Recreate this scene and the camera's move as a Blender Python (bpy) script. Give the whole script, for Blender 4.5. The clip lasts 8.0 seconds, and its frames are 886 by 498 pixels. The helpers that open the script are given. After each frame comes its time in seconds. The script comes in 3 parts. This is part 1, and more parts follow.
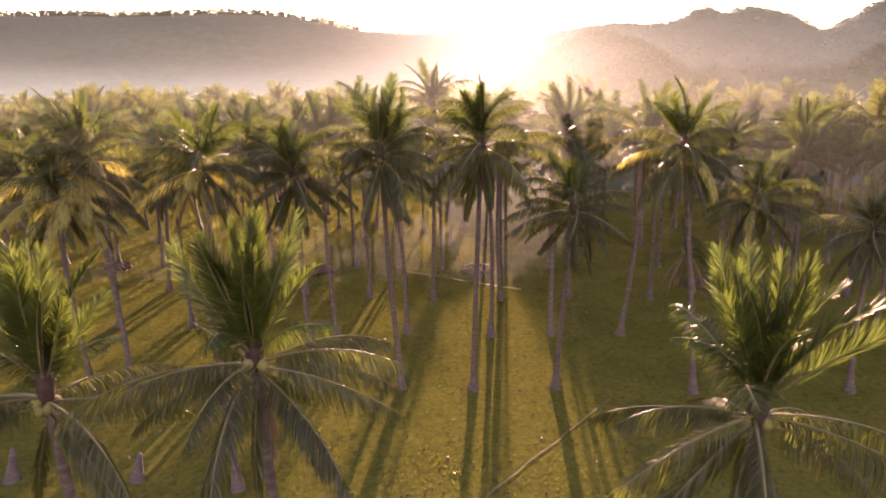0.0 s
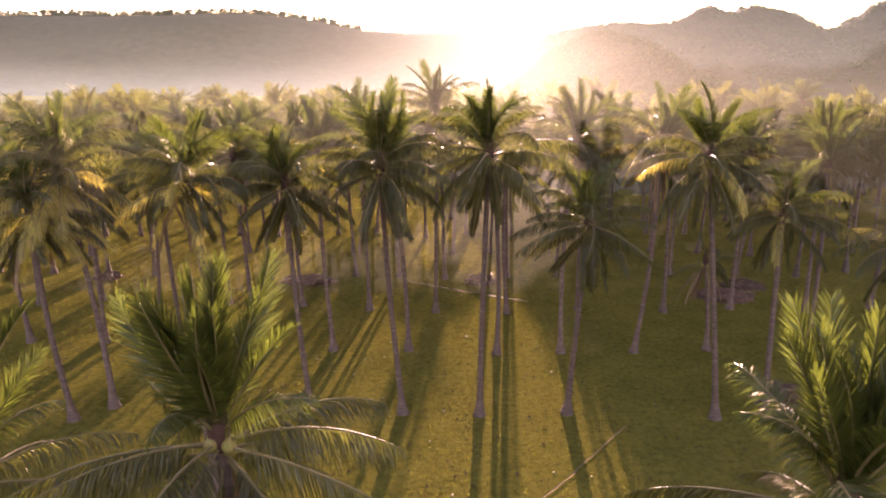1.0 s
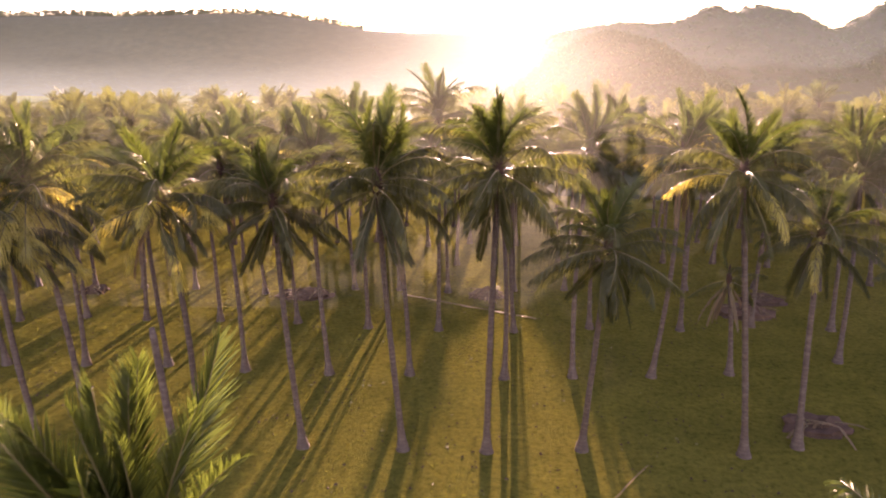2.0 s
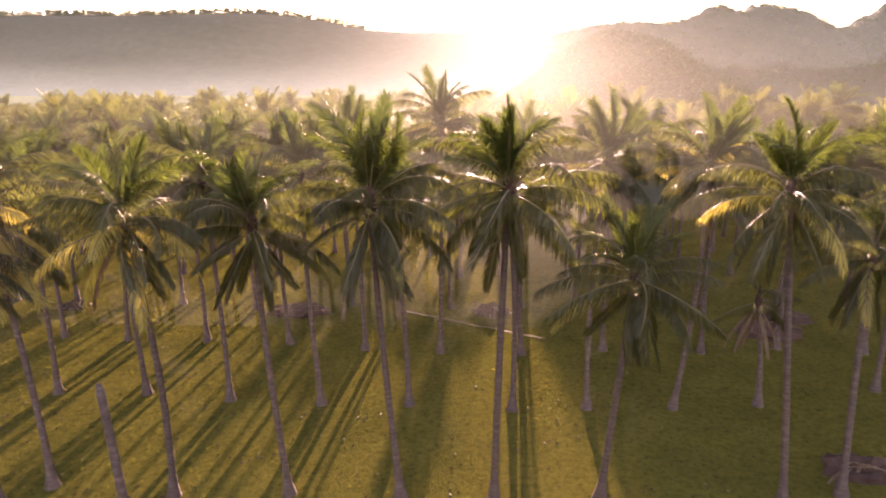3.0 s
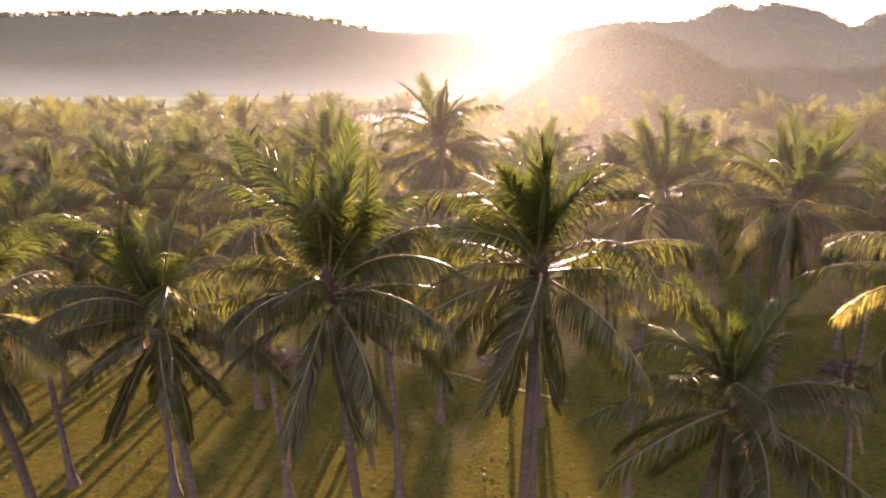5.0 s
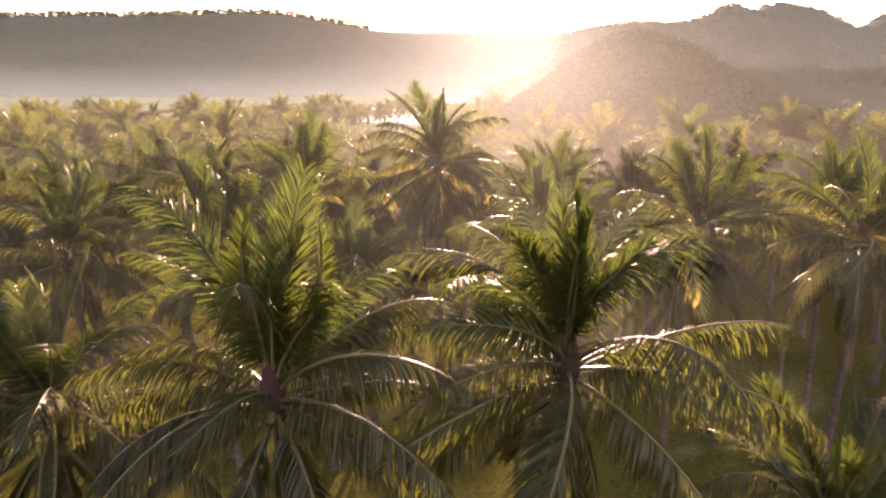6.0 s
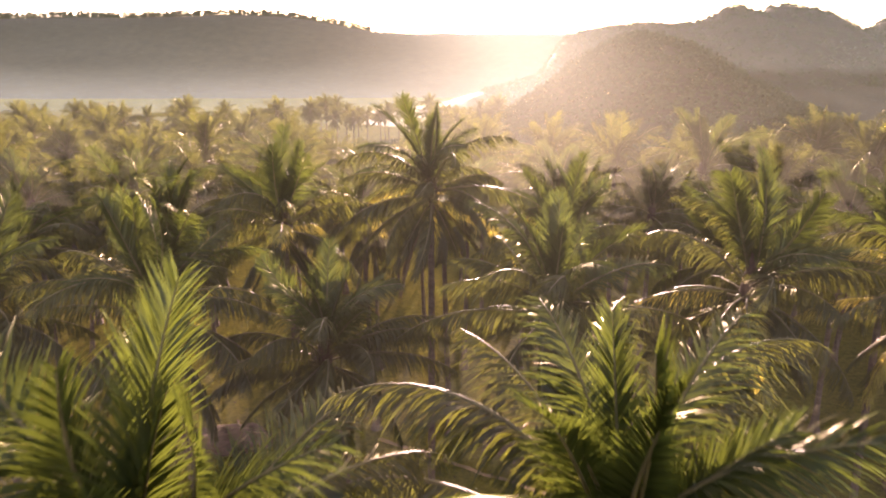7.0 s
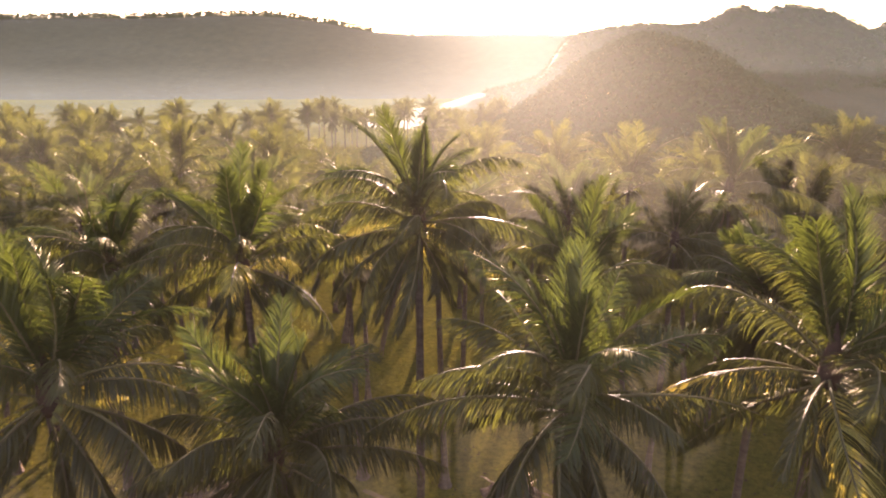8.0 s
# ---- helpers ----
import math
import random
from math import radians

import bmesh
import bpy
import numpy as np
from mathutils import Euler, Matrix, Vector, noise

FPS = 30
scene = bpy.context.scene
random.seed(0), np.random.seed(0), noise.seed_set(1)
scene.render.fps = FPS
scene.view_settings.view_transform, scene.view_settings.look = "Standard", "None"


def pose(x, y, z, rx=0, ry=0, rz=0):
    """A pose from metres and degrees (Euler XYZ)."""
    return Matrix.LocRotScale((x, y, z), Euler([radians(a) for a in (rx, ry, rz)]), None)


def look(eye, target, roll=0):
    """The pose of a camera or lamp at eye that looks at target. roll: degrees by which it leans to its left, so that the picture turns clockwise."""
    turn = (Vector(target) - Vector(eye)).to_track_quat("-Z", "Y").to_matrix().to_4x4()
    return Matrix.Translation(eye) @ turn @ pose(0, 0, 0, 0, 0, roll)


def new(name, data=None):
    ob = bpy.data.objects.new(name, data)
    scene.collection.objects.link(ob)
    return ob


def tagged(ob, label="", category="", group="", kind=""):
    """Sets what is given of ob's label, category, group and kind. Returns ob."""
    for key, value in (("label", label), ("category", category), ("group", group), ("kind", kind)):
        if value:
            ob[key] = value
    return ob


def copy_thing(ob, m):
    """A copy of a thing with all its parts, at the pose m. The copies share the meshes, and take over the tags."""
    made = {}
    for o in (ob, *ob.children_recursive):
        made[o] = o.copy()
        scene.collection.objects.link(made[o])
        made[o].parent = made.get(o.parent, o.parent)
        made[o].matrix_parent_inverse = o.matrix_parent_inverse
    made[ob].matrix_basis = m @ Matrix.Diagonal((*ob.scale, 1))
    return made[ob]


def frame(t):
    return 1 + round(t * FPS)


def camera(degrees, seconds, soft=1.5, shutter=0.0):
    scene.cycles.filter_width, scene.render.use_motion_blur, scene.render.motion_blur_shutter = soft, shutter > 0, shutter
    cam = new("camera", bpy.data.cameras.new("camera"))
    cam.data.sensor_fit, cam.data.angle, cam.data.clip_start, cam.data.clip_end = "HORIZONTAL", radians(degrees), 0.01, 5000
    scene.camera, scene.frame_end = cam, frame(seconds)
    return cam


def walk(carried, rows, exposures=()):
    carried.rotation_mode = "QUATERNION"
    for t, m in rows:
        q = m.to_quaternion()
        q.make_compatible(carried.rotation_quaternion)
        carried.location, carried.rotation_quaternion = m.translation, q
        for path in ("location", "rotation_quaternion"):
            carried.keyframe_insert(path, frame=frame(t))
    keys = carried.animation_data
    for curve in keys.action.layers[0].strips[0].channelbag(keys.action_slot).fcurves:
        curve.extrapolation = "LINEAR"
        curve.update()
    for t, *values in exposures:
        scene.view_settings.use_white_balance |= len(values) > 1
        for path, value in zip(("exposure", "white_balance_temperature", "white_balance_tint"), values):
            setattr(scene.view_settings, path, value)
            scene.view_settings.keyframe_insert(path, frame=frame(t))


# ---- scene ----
cam = camera(67.6, 8.0, soft=2.0, shutter=0.3)
METRES, EYE, TILT, LEAN, TURN = 35.0, 19.0, -14.0, 0.0, 0.0
ROWS = [
    (0.0, 0.0, 0.0, 0.0, 0.0, 0.0, -0.0),
    (0.5, -0.002, 0.0384, 0.0126, 0.07, -0.02, -0.01),
    (1.0, -0.0037, 0.081, 0.0273, 0.14, -0.04, -0.01),
    (1.5, -0.0057, 0.1265, 0.0441, 0.22, -0.04, -0.04),
    (3.0, -0.0075, 0.2836, 0.0967, 0.52, -0.09, -0.05),
    (3.5, -0.0079, 0.3436, 0.1155, 0.59, -0.1, -0.07),
    (4.0, -0.0072, 0.4068, 0.1356, 0.67, -0.08, -0.02),
    (4.5, -0.0063, 0.4722, 0.1576, 0.75, -0.08, -0.04),
    (6.0, -0.0009, 0.6774, 0.2261, 0.9, -0.07, -0.07),
    (6.5, 0.0027, 0.7508, 0.2516, 0.98, -0.02, -0.14),
    (7.0, 0.0059, 0.814, 0.2734, 1.06, 0.02, -0.14),
    (7.5, 0.0099, 0.8858, 0.2968, 1.11, 0.06, -0.18),
    (8.0, 0.0141, 0.948, 0.3159, 1.17, 0.09, -0.19),
]
LIGHT = [(0.0, 3.52, 7200, 54), (3.5, 3.55, 7150, 53), (4.5, 3.5, 7150, 53), (6.5, 3.2, 7100, 48), (8.0, 3.14, 7100, 43)]
walk(cam, [(t, pose(0, 0, EYE, TILT, LEAN, TURN) @ pose(METRES * x, METRES * y, METRES * z, 90 + pitch, roll, yaw)) for t, x, y, z, yaw, pitch, roll in ROWS], LIGHT)

# ---- world, sun, exposure ----
SUN_AZ, SUN_EL = 5.0, 8.3          # degrees to the right of +y, and above the horizon
world = bpy.data.worlds.new("sky")
scene.world = world
world.use_nodes = True
wn = world.node_tree
sky = wn.nodes.new("ShaderNodeTexSky")
sky.sky_type = "NISHITA"
sky.sun_disc = False
sky.sun_elevation, sky.sun_rotation = radians(SUN_EL), radians(SUN_AZ)
sky.altitude, sky.air_density, sky.dust_density, sky.ozone_density = 30.0, 1.0, 1.6, 1.0
wn.nodes["Background"].inputs["Strength"].default_value = 0.125
wn.links.new(sky.outputs["Color"], wn.nodes["Background"].inputs["Color"])

sun_way = Vector((math.sin(radians(SUN_AZ)) * math.cos(radians(SUN_EL)), math.cos(radians(SUN_AZ)) * math.cos(radians(SUN_EL)), math.sin(radians(SUN_EL))))
sun_data = bpy.data.lights.new("sun", "SUN")
sun_data.energy, sun_data.angle, sun_data.color = 5.0, radians(0.55), (1.0, 0.86, 0.66)
sun = new("sun", sun_data)
sun.matrix_world = look(sun_way * 400, (0, 0, 0))


# ---- materials ----
def material(name):
    m = bpy.data.materials.new(name)
    m.use_nodes = True
    m.node_tree.nodes.clear()
    return m, m.node_tree.nodes, m.node_tree.links


def ramp_node(nodes, links, source, stops):
    r = nodes.new("ShaderNodeValToRGB")
    r.color_ramp.elements[0].position, r.color_ramp.elements[0].color = stops[0][0], (*stops[0][1], 1)
    r.color_ramp.elements[1].position, r.color_ramp.elements[1].color = stops[-1][0], (*stops[-1][1], 1)
    for p, c in stops[1:-1]:
        r.color_ramp.elements.new(p).color = (*c, 1)
    links.new(source, r.inputs["Fac"])
    return r.outputs["Color"]


def noise_node(nodes, links, scale, detail=4.0, coord="Object", rough=0.55, stretch=(1, 1, 1)):
    c = nodes.new("ShaderNodeTexCoord")
    mp = nodes.new("ShaderNodeMapping")
    mp.inputs["Scale"].default_value = stretch
    links.new(c.outputs[coord], mp.inputs["Vector"])
    n = nodes.new("ShaderNodeTexNoise")
    n.inputs["Scale"].default_value, n.inputs["Detail"].default_value, n.inputs["Roughness"].default_value = scale, detail, rough
    links.new(mp.outputs["Vector"], n.inputs["Vector"])
    return n.outputs["Fac"]


def mixed(nodes, links, fac, a, b, mode="MIX"):
    m = nodes.new("ShaderNodeMix")
    m.data_type, m.blend_type = "RGBA", mode
    for socket, v in ((m.inputs[0], fac), (m.inputs[6], a), (m.inputs[7], b)):
        if isinstance(v, bpy.types.NodeSocket):
            links.new(v, socket)
        elif isinstance(v, tuple):
            socket.default_value = (*v, 1)
        else:
            socket.default_value = v
    return m.outputs[2]


def bumped(nodes, links, height, strength, distance):
    b = nodes.new("ShaderNodeBump")
    b.inputs["Strength"].default_value, b.inputs["Distance"].default_value = strength, distance
    links.new(height, b.inputs["Height"])
    return b.outputs["Normal"]


def leaf_material(name, dark, light, through_colour, gloss_rough=0.42, thin=0.45, gloss=0.03):
    """Thin foliage: a matt face, light that comes through it, and a waxy sheen."""
    m, n, l = material(name)
    info = n.new("ShaderNodeObjectInfo")
    island = n.new("ShaderNodeNewGeometry")
    add = n.new("ShaderNodeMath")
    add.operation, add.use_clamp = "MULTIPLY_ADD", True
    l.new(info.outputs["Random"], add.inputs[0])
    add.inputs[1].default_value = 0.65
    half = n.new("ShaderNodeMath")
    half.operation = "MULTIPLY"
    half.inputs[1].default_value = 0.35
    l.new(island.outputs["Random Per Island"], half.inputs[0])
    l.new(half.outputs[0], add.inputs[2])
    grain = noise_node(n, l, 1.6, 3.0)
    tone = mixed(n, l, add.outputs[0], dark, light)
    tone = mixed(n, l, 0.35, tone, ramp_node(n, l, grain, [(0.3, tuple(v * 0.55 for v in dark)), (0.7, light)]))
    front = n.new("ShaderNodeBsdfDiffuse")
    l.new(tone, front.inputs["Color"])
    back = n.new("ShaderNodeBsdfTranslucent")
    l.new(mixed(n, l, 0.6, tone, through_colour), back.inputs["Color"])
    mx = n.new("ShaderNodeMixShader")
    mx.inputs[0].default_value = thin
    l.new(front.outputs[0], mx.inputs[1])
    l.new(back.outputs[0], mx.inputs[2])
    wax = n.new("ShaderNodeBsdfGlossy")
    wax.inputs["Roughness"].default_value = gloss_rough
    wax.inputs["Color"].default_value = (0.9, 0.83, 0.64, 1)
    top = n.new("ShaderNodeMixShader")
    top.inputs[0].default_value = gloss
    l.new(mx.outputs[0], top.inputs[1])
    l.new(wax.outputs[0], top.inputs[2])
    out = n.new("ShaderNodeOutputMaterial")
    l.new(top.outputs[0], out.inputs["Surface"])
    return m


FROND = leaf_material("palm_leaf", (0.020, 0.017, 0.006), (0.060, 0.052, 0.016), (0.105, 0.115, 0.013), 0.34, 0.40, 0.018)
FRESH_FROND = leaf_material("young_palm_leaf", (0.017, 0.018, 0.005), (0.046, 0.053, 0.012), (0.085, 0.110, 0.012), 0.34, 0.36, 0.017)
OLD_FROND = leaf_material("yellowing_palm_leaf", (0.14, 0.12, 0.02), (0.30, 0.22, 0.04), (0.62, 0.48, 0.06))
DEAD_FROND = leaf_material("dry_palm_leaf", (0.085, 0.048, 0.028), (0.19, 0.11, 0.06), (0.22, 0.12, 0.06), 0.5, 0.2)
BUSH = leaf_material("hill_foliage", (0.022, 0.032, 0.012), (0.05, 0.06, 0.02), (0.05, 0.06, 0.02), 0.9, 0.02, 0.0)
GRASS_BLADE = leaf_material("grass_blade", (0.075, 0.074, 0.012), (0.14, 0.125, 0.02), (0.20, 0.185, 0.022), 0.7, 0.40, 0.003)


def solid_material(name, stops, scale, rough, bump=0.4, depth=0.02, stretch=(1, 1, 1), coord="Object"):
    m, n, l = material(name)
    coarse = noise_node(n, l, scale, 5.0, coord, 0.6, stretch)
    fine = noise_node(n, l, scale * 9, 4.0, coord, 0.6, stretch)
    info = n.new("ShaderNodeObjectInfo")
    col = ramp_node(n, l, coarse, stops)
    col = mixed(n, l, 0.3, col, ramp_node(n, l, fine, [(0.25, (0.35, 0.35, 0.35)), (0.75, (1.0, 1.0, 1.0))]), "MULTIPLY")
    shade = ramp_node(n, l, info.outputs["Random"], [(0.0, (0.8, 0.8, 0.8)), (1.0, (1.0, 0.98, 0.95))])
    col = mixed(n, l, 1.0, col, shade, "MULTIPLY")
    p = n.new("ShaderNodeBsdfPrincipled")
    l.new(col, p.inputs["Base Color"])
    p.inputs["Roughness"].default_value = rough
    p.inputs["Specular IOR Level"].default_value = 0.06
    l.new(bumped(n, l, fine, bump, depth), p.inputs["Normal"])
    out = n.new("ShaderNodeOutputMaterial")
    l.new(p.outputs[0], out.inputs["Surface"])
    return m


BARK = solid_material("palm_bark", [(0.25, (0.062, 0.040, 0.031)), (0.55, (0.108, 0.073, 0.057)), (0.8, (0.18, 0.128, 0.104))], 2.2, 0.85, 0.7, 0.02, (1, 1, 3))
HUSK = solid_material("coconut_husk", [(0.2, (0.10, 0.075, 0.03)), (0.5, (0.20, 0.15, 0.05)), (0.8, (0.16, 0.17, 0.04))], 3.0, 0.6)
FIBRE = solid_material("crown_fibre", [(0.2, (0.035, 0.018, 0.014)), (0.8, (0.09, 0.048, 0.034))], 5.0, 0.9)
STALK = solid_material("leaf_stalk", [(0.2, (0.08, 0.062, 0.025)), (0.8, (0.17, 0.13, 0.055))], 2.0, 0.45, 0.2, 0.01)
ROCK_SOIL = solid_material("hill_soil", [(0.2, (0.032, 0.032, 0.014)), (0.6, (0.045, 0.043, 0.018)), (0.85, (0.065, 0.055, 0.028))], 0.05, 0.95, 0.6, 0.5)
DIRT = solid_material("bare_dirt", [(0.2, (0.10, 0.066, 0.03)), (0.8, (0.165, 0.11, 0.05))], 0.9, 0.95, 0.5, 0.03)
LITTER = solid_material("dry_litter", [(0.2, (0.045, 0.024, 0.016)), (0.8, (0.11, 0.062, 0.042))], 1.7, 0.95)


def ground_material():
    m, n, l = material("grazed_grass")
    wide = noise_node(n, l, 0.035, 5.0, "Object", 0.6)
    patch = noise_node(n, l, 0.28, 6.0, "Object", 0.65)
    tuft = noise_node(n, l, 2.6, 6.0, "Object", 0.7)
    blade = noise_node(n, l, 14.0, 3.0, "Object", 0.7)
    a = ramp_node(n, l, patch, [(0.28, (0.064, 0.055, 0.013)), (0.5, (0.118, 0.096, 0.019)), (0.74, (0.178, 0.140, 0.027))])
    b = ramp_node(n, l, wide, [(0.3, (0.073, 0.066, 0.014)), (0.5, (0.120, 0.098, 0.020)), (0.72, (0.178, 0.127, 0.030))])
    c = mixed(n, l, 0.5, a, b)
    c = mixed(n, l, 0.8, c, ramp_node(n, l, tuft, [(0.3, (0.3, 0.32, 0.25)), (0.5, (0.95, 0.95, 0.95)), (0.75, (1.5, 1.38, 1.15))]), "MULTIPLY")
    c = mixed(n, l, 0.4, c, ramp_node(n, l, blade, [(0.25, (0.5, 0.5, 0.5)), (0.75, (1.25, 1.25, 1.25))]), "MULTIPLY")
    p = n.new("ShaderNodeBsdfDiffuse")
    l.new(c, p.inputs["Color"])
    p.inputs["Roughness"].default_value = 1.0
    add = n.new("ShaderNodeMath")
    add.operation = "ADD"
    l.new(tuft, add.inputs[0])
    l.new(blade, add.inputs[1])
    l.new(bumped(n, l, add.outputs[0], 1.0, 0.3), p.inputs["Normal"])
    sheen = n.new("ShaderNodeBsdfGlossy")
    sheen.inputs["Roughness"].default_value = 0.8
    l.new(mixed(n, l, 0.75, c, (0.62, 0.54, 0.12)), sheen.inputs["Color"])
    l.new(p.inputs["Normal"].links[0].from_socket, sheen.inputs["Normal"])
    both = n.new("ShaderNodeMixShader")
    both.inputs[0].default_value = 0.025
    l.new(p.outputs[0], both.inputs[1])
    l.new(sheen.outputs[0], both.inputs[2])
    out = n.new("ShaderNodeOutputMaterial")
    l.new(both.outputs[0], out.inputs["Surface"])
    return m


GROUND = ground_material()


def haze_sheet_material(name, density, low, high, spread=1.15, forward=0.14, tint=(0.86, 0.92, 1.0), edge=0.0):
    """A thin upright sheet for mist and lens glare: clear for the most part, scattering sunlight mainly onwards. low,
    high: where along its height it thins out.
    """
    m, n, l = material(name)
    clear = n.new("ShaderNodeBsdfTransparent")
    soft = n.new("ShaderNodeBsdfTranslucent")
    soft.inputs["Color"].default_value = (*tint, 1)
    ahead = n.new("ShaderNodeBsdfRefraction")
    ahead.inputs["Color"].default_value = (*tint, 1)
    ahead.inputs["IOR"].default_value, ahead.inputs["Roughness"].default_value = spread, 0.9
    both = n.new("ShaderNodeMixShader")
    both.inputs[0].default_value = forward
    l.new(soft.outputs[0], both.inputs[1])
    l.new(ahead.outputs[0], both.inputs[2])
    c = n.new("ShaderNodeTexCoord")
    xyz = n.new("ShaderNodeSeparateXYZ")
    l.new(c.outputs["Generated"], xyz.inputs[0])
    fade = ramp_node(n, l, xyz.outputs["Z"], [(0.0, (low, low, low)), (0.18, (low, low, low)), (0.42, (1, 1, 1)), (0.6, (0.75 + high / 4, 0.75 + high / 4, 0.75 + high / 4)), (1.0, (high, high, high))])
    drift = noise_node(n, l, 0.012, 3.0, "Object", 0.5, (1, 1, 4))
    wisps = ramp_node(n, l, drift, [(0.25, (0.7, 0.7, 0.7)), (0.75, (1.25, 1.25, 1.25))])
    k = mixed(n, l, 1.0, fade, wisps, "MULTIPLY")
    if edge:
        k = mixed(n, l, 1.0, k, ramp_node(n, l, xyz.outputs["X"], [(0.0, (0, 0, 0)), (edge, (1, 1, 1))]), "MULTIPLY")
    k = mixed(n, l, 1.0, k, (density, density, density), "MULTIPLY")
    top = n.new("ShaderNodeMixShader")
    l.new(k, top.inputs[0])
    l.new(clear.outputs[0], top.inputs[1])
    l.new(both.outputs[0], top.inputs[2])
    out = n.new("ShaderNodeOutputMaterial")
    l.new(top.outputs[0], out.inputs["Surface"])
    return m


# ---- mesh helpers ----
def mesh_of(name, verts, faces, mat, smooth=True):
    me = bpy.data.meshes.new(name)
    me.from_pydata(verts, [], faces)
    me.materials.append(mat)
    me.polygons.foreach_set("use_smooth", [smooth] * len(me.polygons))
    me.update()
    return me


def child(name, me, parent, m=None, label=""):
    ob = new(name, me)
    ob.parent = parent
    if m is not None:
        ob.matrix_basis = m
    return tagged(ob, label)


def joined(pieces):
    verts, faces = [], []
    for v, f in pieces:
        k = len(verts)
        verts += v
        faces += [tuple(i + k for i in g) for g in f]
    return verts, faces


def tube(points, radii, sides):
    """A closed tube through the points."""
    verts, faces = [], []
    for i, p in enumerate(points):
        d = (points[min(i + 1, len(points) - 1)] - points[max(i - 1, 0)]).normalized()
        a = d.orthogonal() if abs(d.z) < 0.95 else Vector((1, 0, 0)) - d * d.x
        a.normalize()
        b = d.cross(a)
        for s in range(sides):
            u = 2 * math.pi * s / sides
            verts.append(p + (a * math.cos(u) + b * math.sin(u)) * radii[i])
    for i in range(len(points) - 1):
        for s in range(sides):
            q, r = i * sides + s, i * sides + (s + 1) % sides
            faces.append((q, r, r + sides, q + sides))
    faces.append(tuple(range(sides))[::-1])
    faces.append(tuple(range(len(verts) - sides, len(verts))))
    return verts, faces


# ---- ground ----
def build_ground():
    lines = [-4000, -2000, -1000, -500, -250, -120]
    xs = lines + list(range(-80, 81, 4)) + [-v for v in reversed(lines)]
    ys = [-4000, -1500, -500, -150, -60] + list(range(-20, 141, 4)) + [180, 260, 400, 700, 1500, 2500, 4000]
    verts = [(x, y, 0.18 * noise.noise(Vector((x * 0.05, y * 0.05, 0))) if abs(x) < 100 and -30 < y < 150 else 0.0) for y in ys for x in xs]
    w = len(xs)
    faces = [(j * w + i, j * w + i + 1, (j + 1) * w + i + 1, (j + 1) * w + i) for j in range(len(ys) - 1) for i in range(w - 1)]
    tagged(new("ground", mesh_of("ground", verts, faces, GROUND)), "sunlit yellow-green grazed grass under the palms", "ground", kind="structure")


build_ground()


def rise(x, y, peaks):
    return sum(h * math.exp(-((x - a) / (wl if x < a else wr)) ** 2 - ((y - b) / d) ** 2) for a, b, h, wl, wr, d in peaks)


def hill_top(x, y, peaks, step, rough, base):
    z = rise(x, y, peaks)
    return z + min(1.0, z / 12) * rough * noise.fractal(Vector((x, y, 0)) / (14 * step), 0.8, 2.0, 5) + base


def build_hill(name, peaks, x0, x1, y0, y1, step, rough, label, base=-1.5):
    nx, ny = int((x1 - x0) / step) + 1, int((y1 - y0) / step) + 1
    verts = [(x0 + i * step, y0 + j * step, hill_top(x0 + i * step, y0 + j * step, peaks, step, rough, base)) for j in range(ny) for i in range(nx)]
    faces = [(j * nx + i, j * nx + i + 1, (j + 1) * nx + i + 1, (j + 1) * nx + i) for j in range(ny - 1) for i in range(nx - 1)]
    return tagged(new(name, mesh_of(name, verts, faces, ROCK_SOIL)), label, "hill", kind="structure")


NEAR_HILL = [(39.5, 191, 15.6, 19.6, 15.6, 40), (58.1, 191, 9.3, 12.9, 24.5, 40), (43.8, 193, 16.0, 72, 85, 42)]
FAR_RIGHT = [(167, 515, 54.5, 139, 480, 110), (192, 510, 15.8, 21, 11.6, 80), (241, 510, 17.5, 28.6, 22, 80), (214, 510, 10.4, 10, 15, 80), (338, 510, 35.0, 42, 300, 90), (77.6, 512, 18.7, 11.2, 79, 80)]
LEFT_RIDGE = [(-127, 1800, 147, 60000, 3240, 330), (-614, 1800, 44.5, 2600, 270, 330), (-348, 1800, 16.5, 195, 112, 330)]
build_hill("near_hill", NEAR_HILL, -150, 255, 110, 320, 3, 1.0, "low wooded hill in morning haze behind the grove")
build_hill("right_mountain", FAR_RIGHT, -60, 720, 300, 760, 6, 2.5, "hazy wooded mountain ridge with a notched crest")
build_hill("left_ridge", LEFT_RIDGE, -2600, 2200, 950, 2250, 25, 3, "long misty ridge topped with palms", -3)


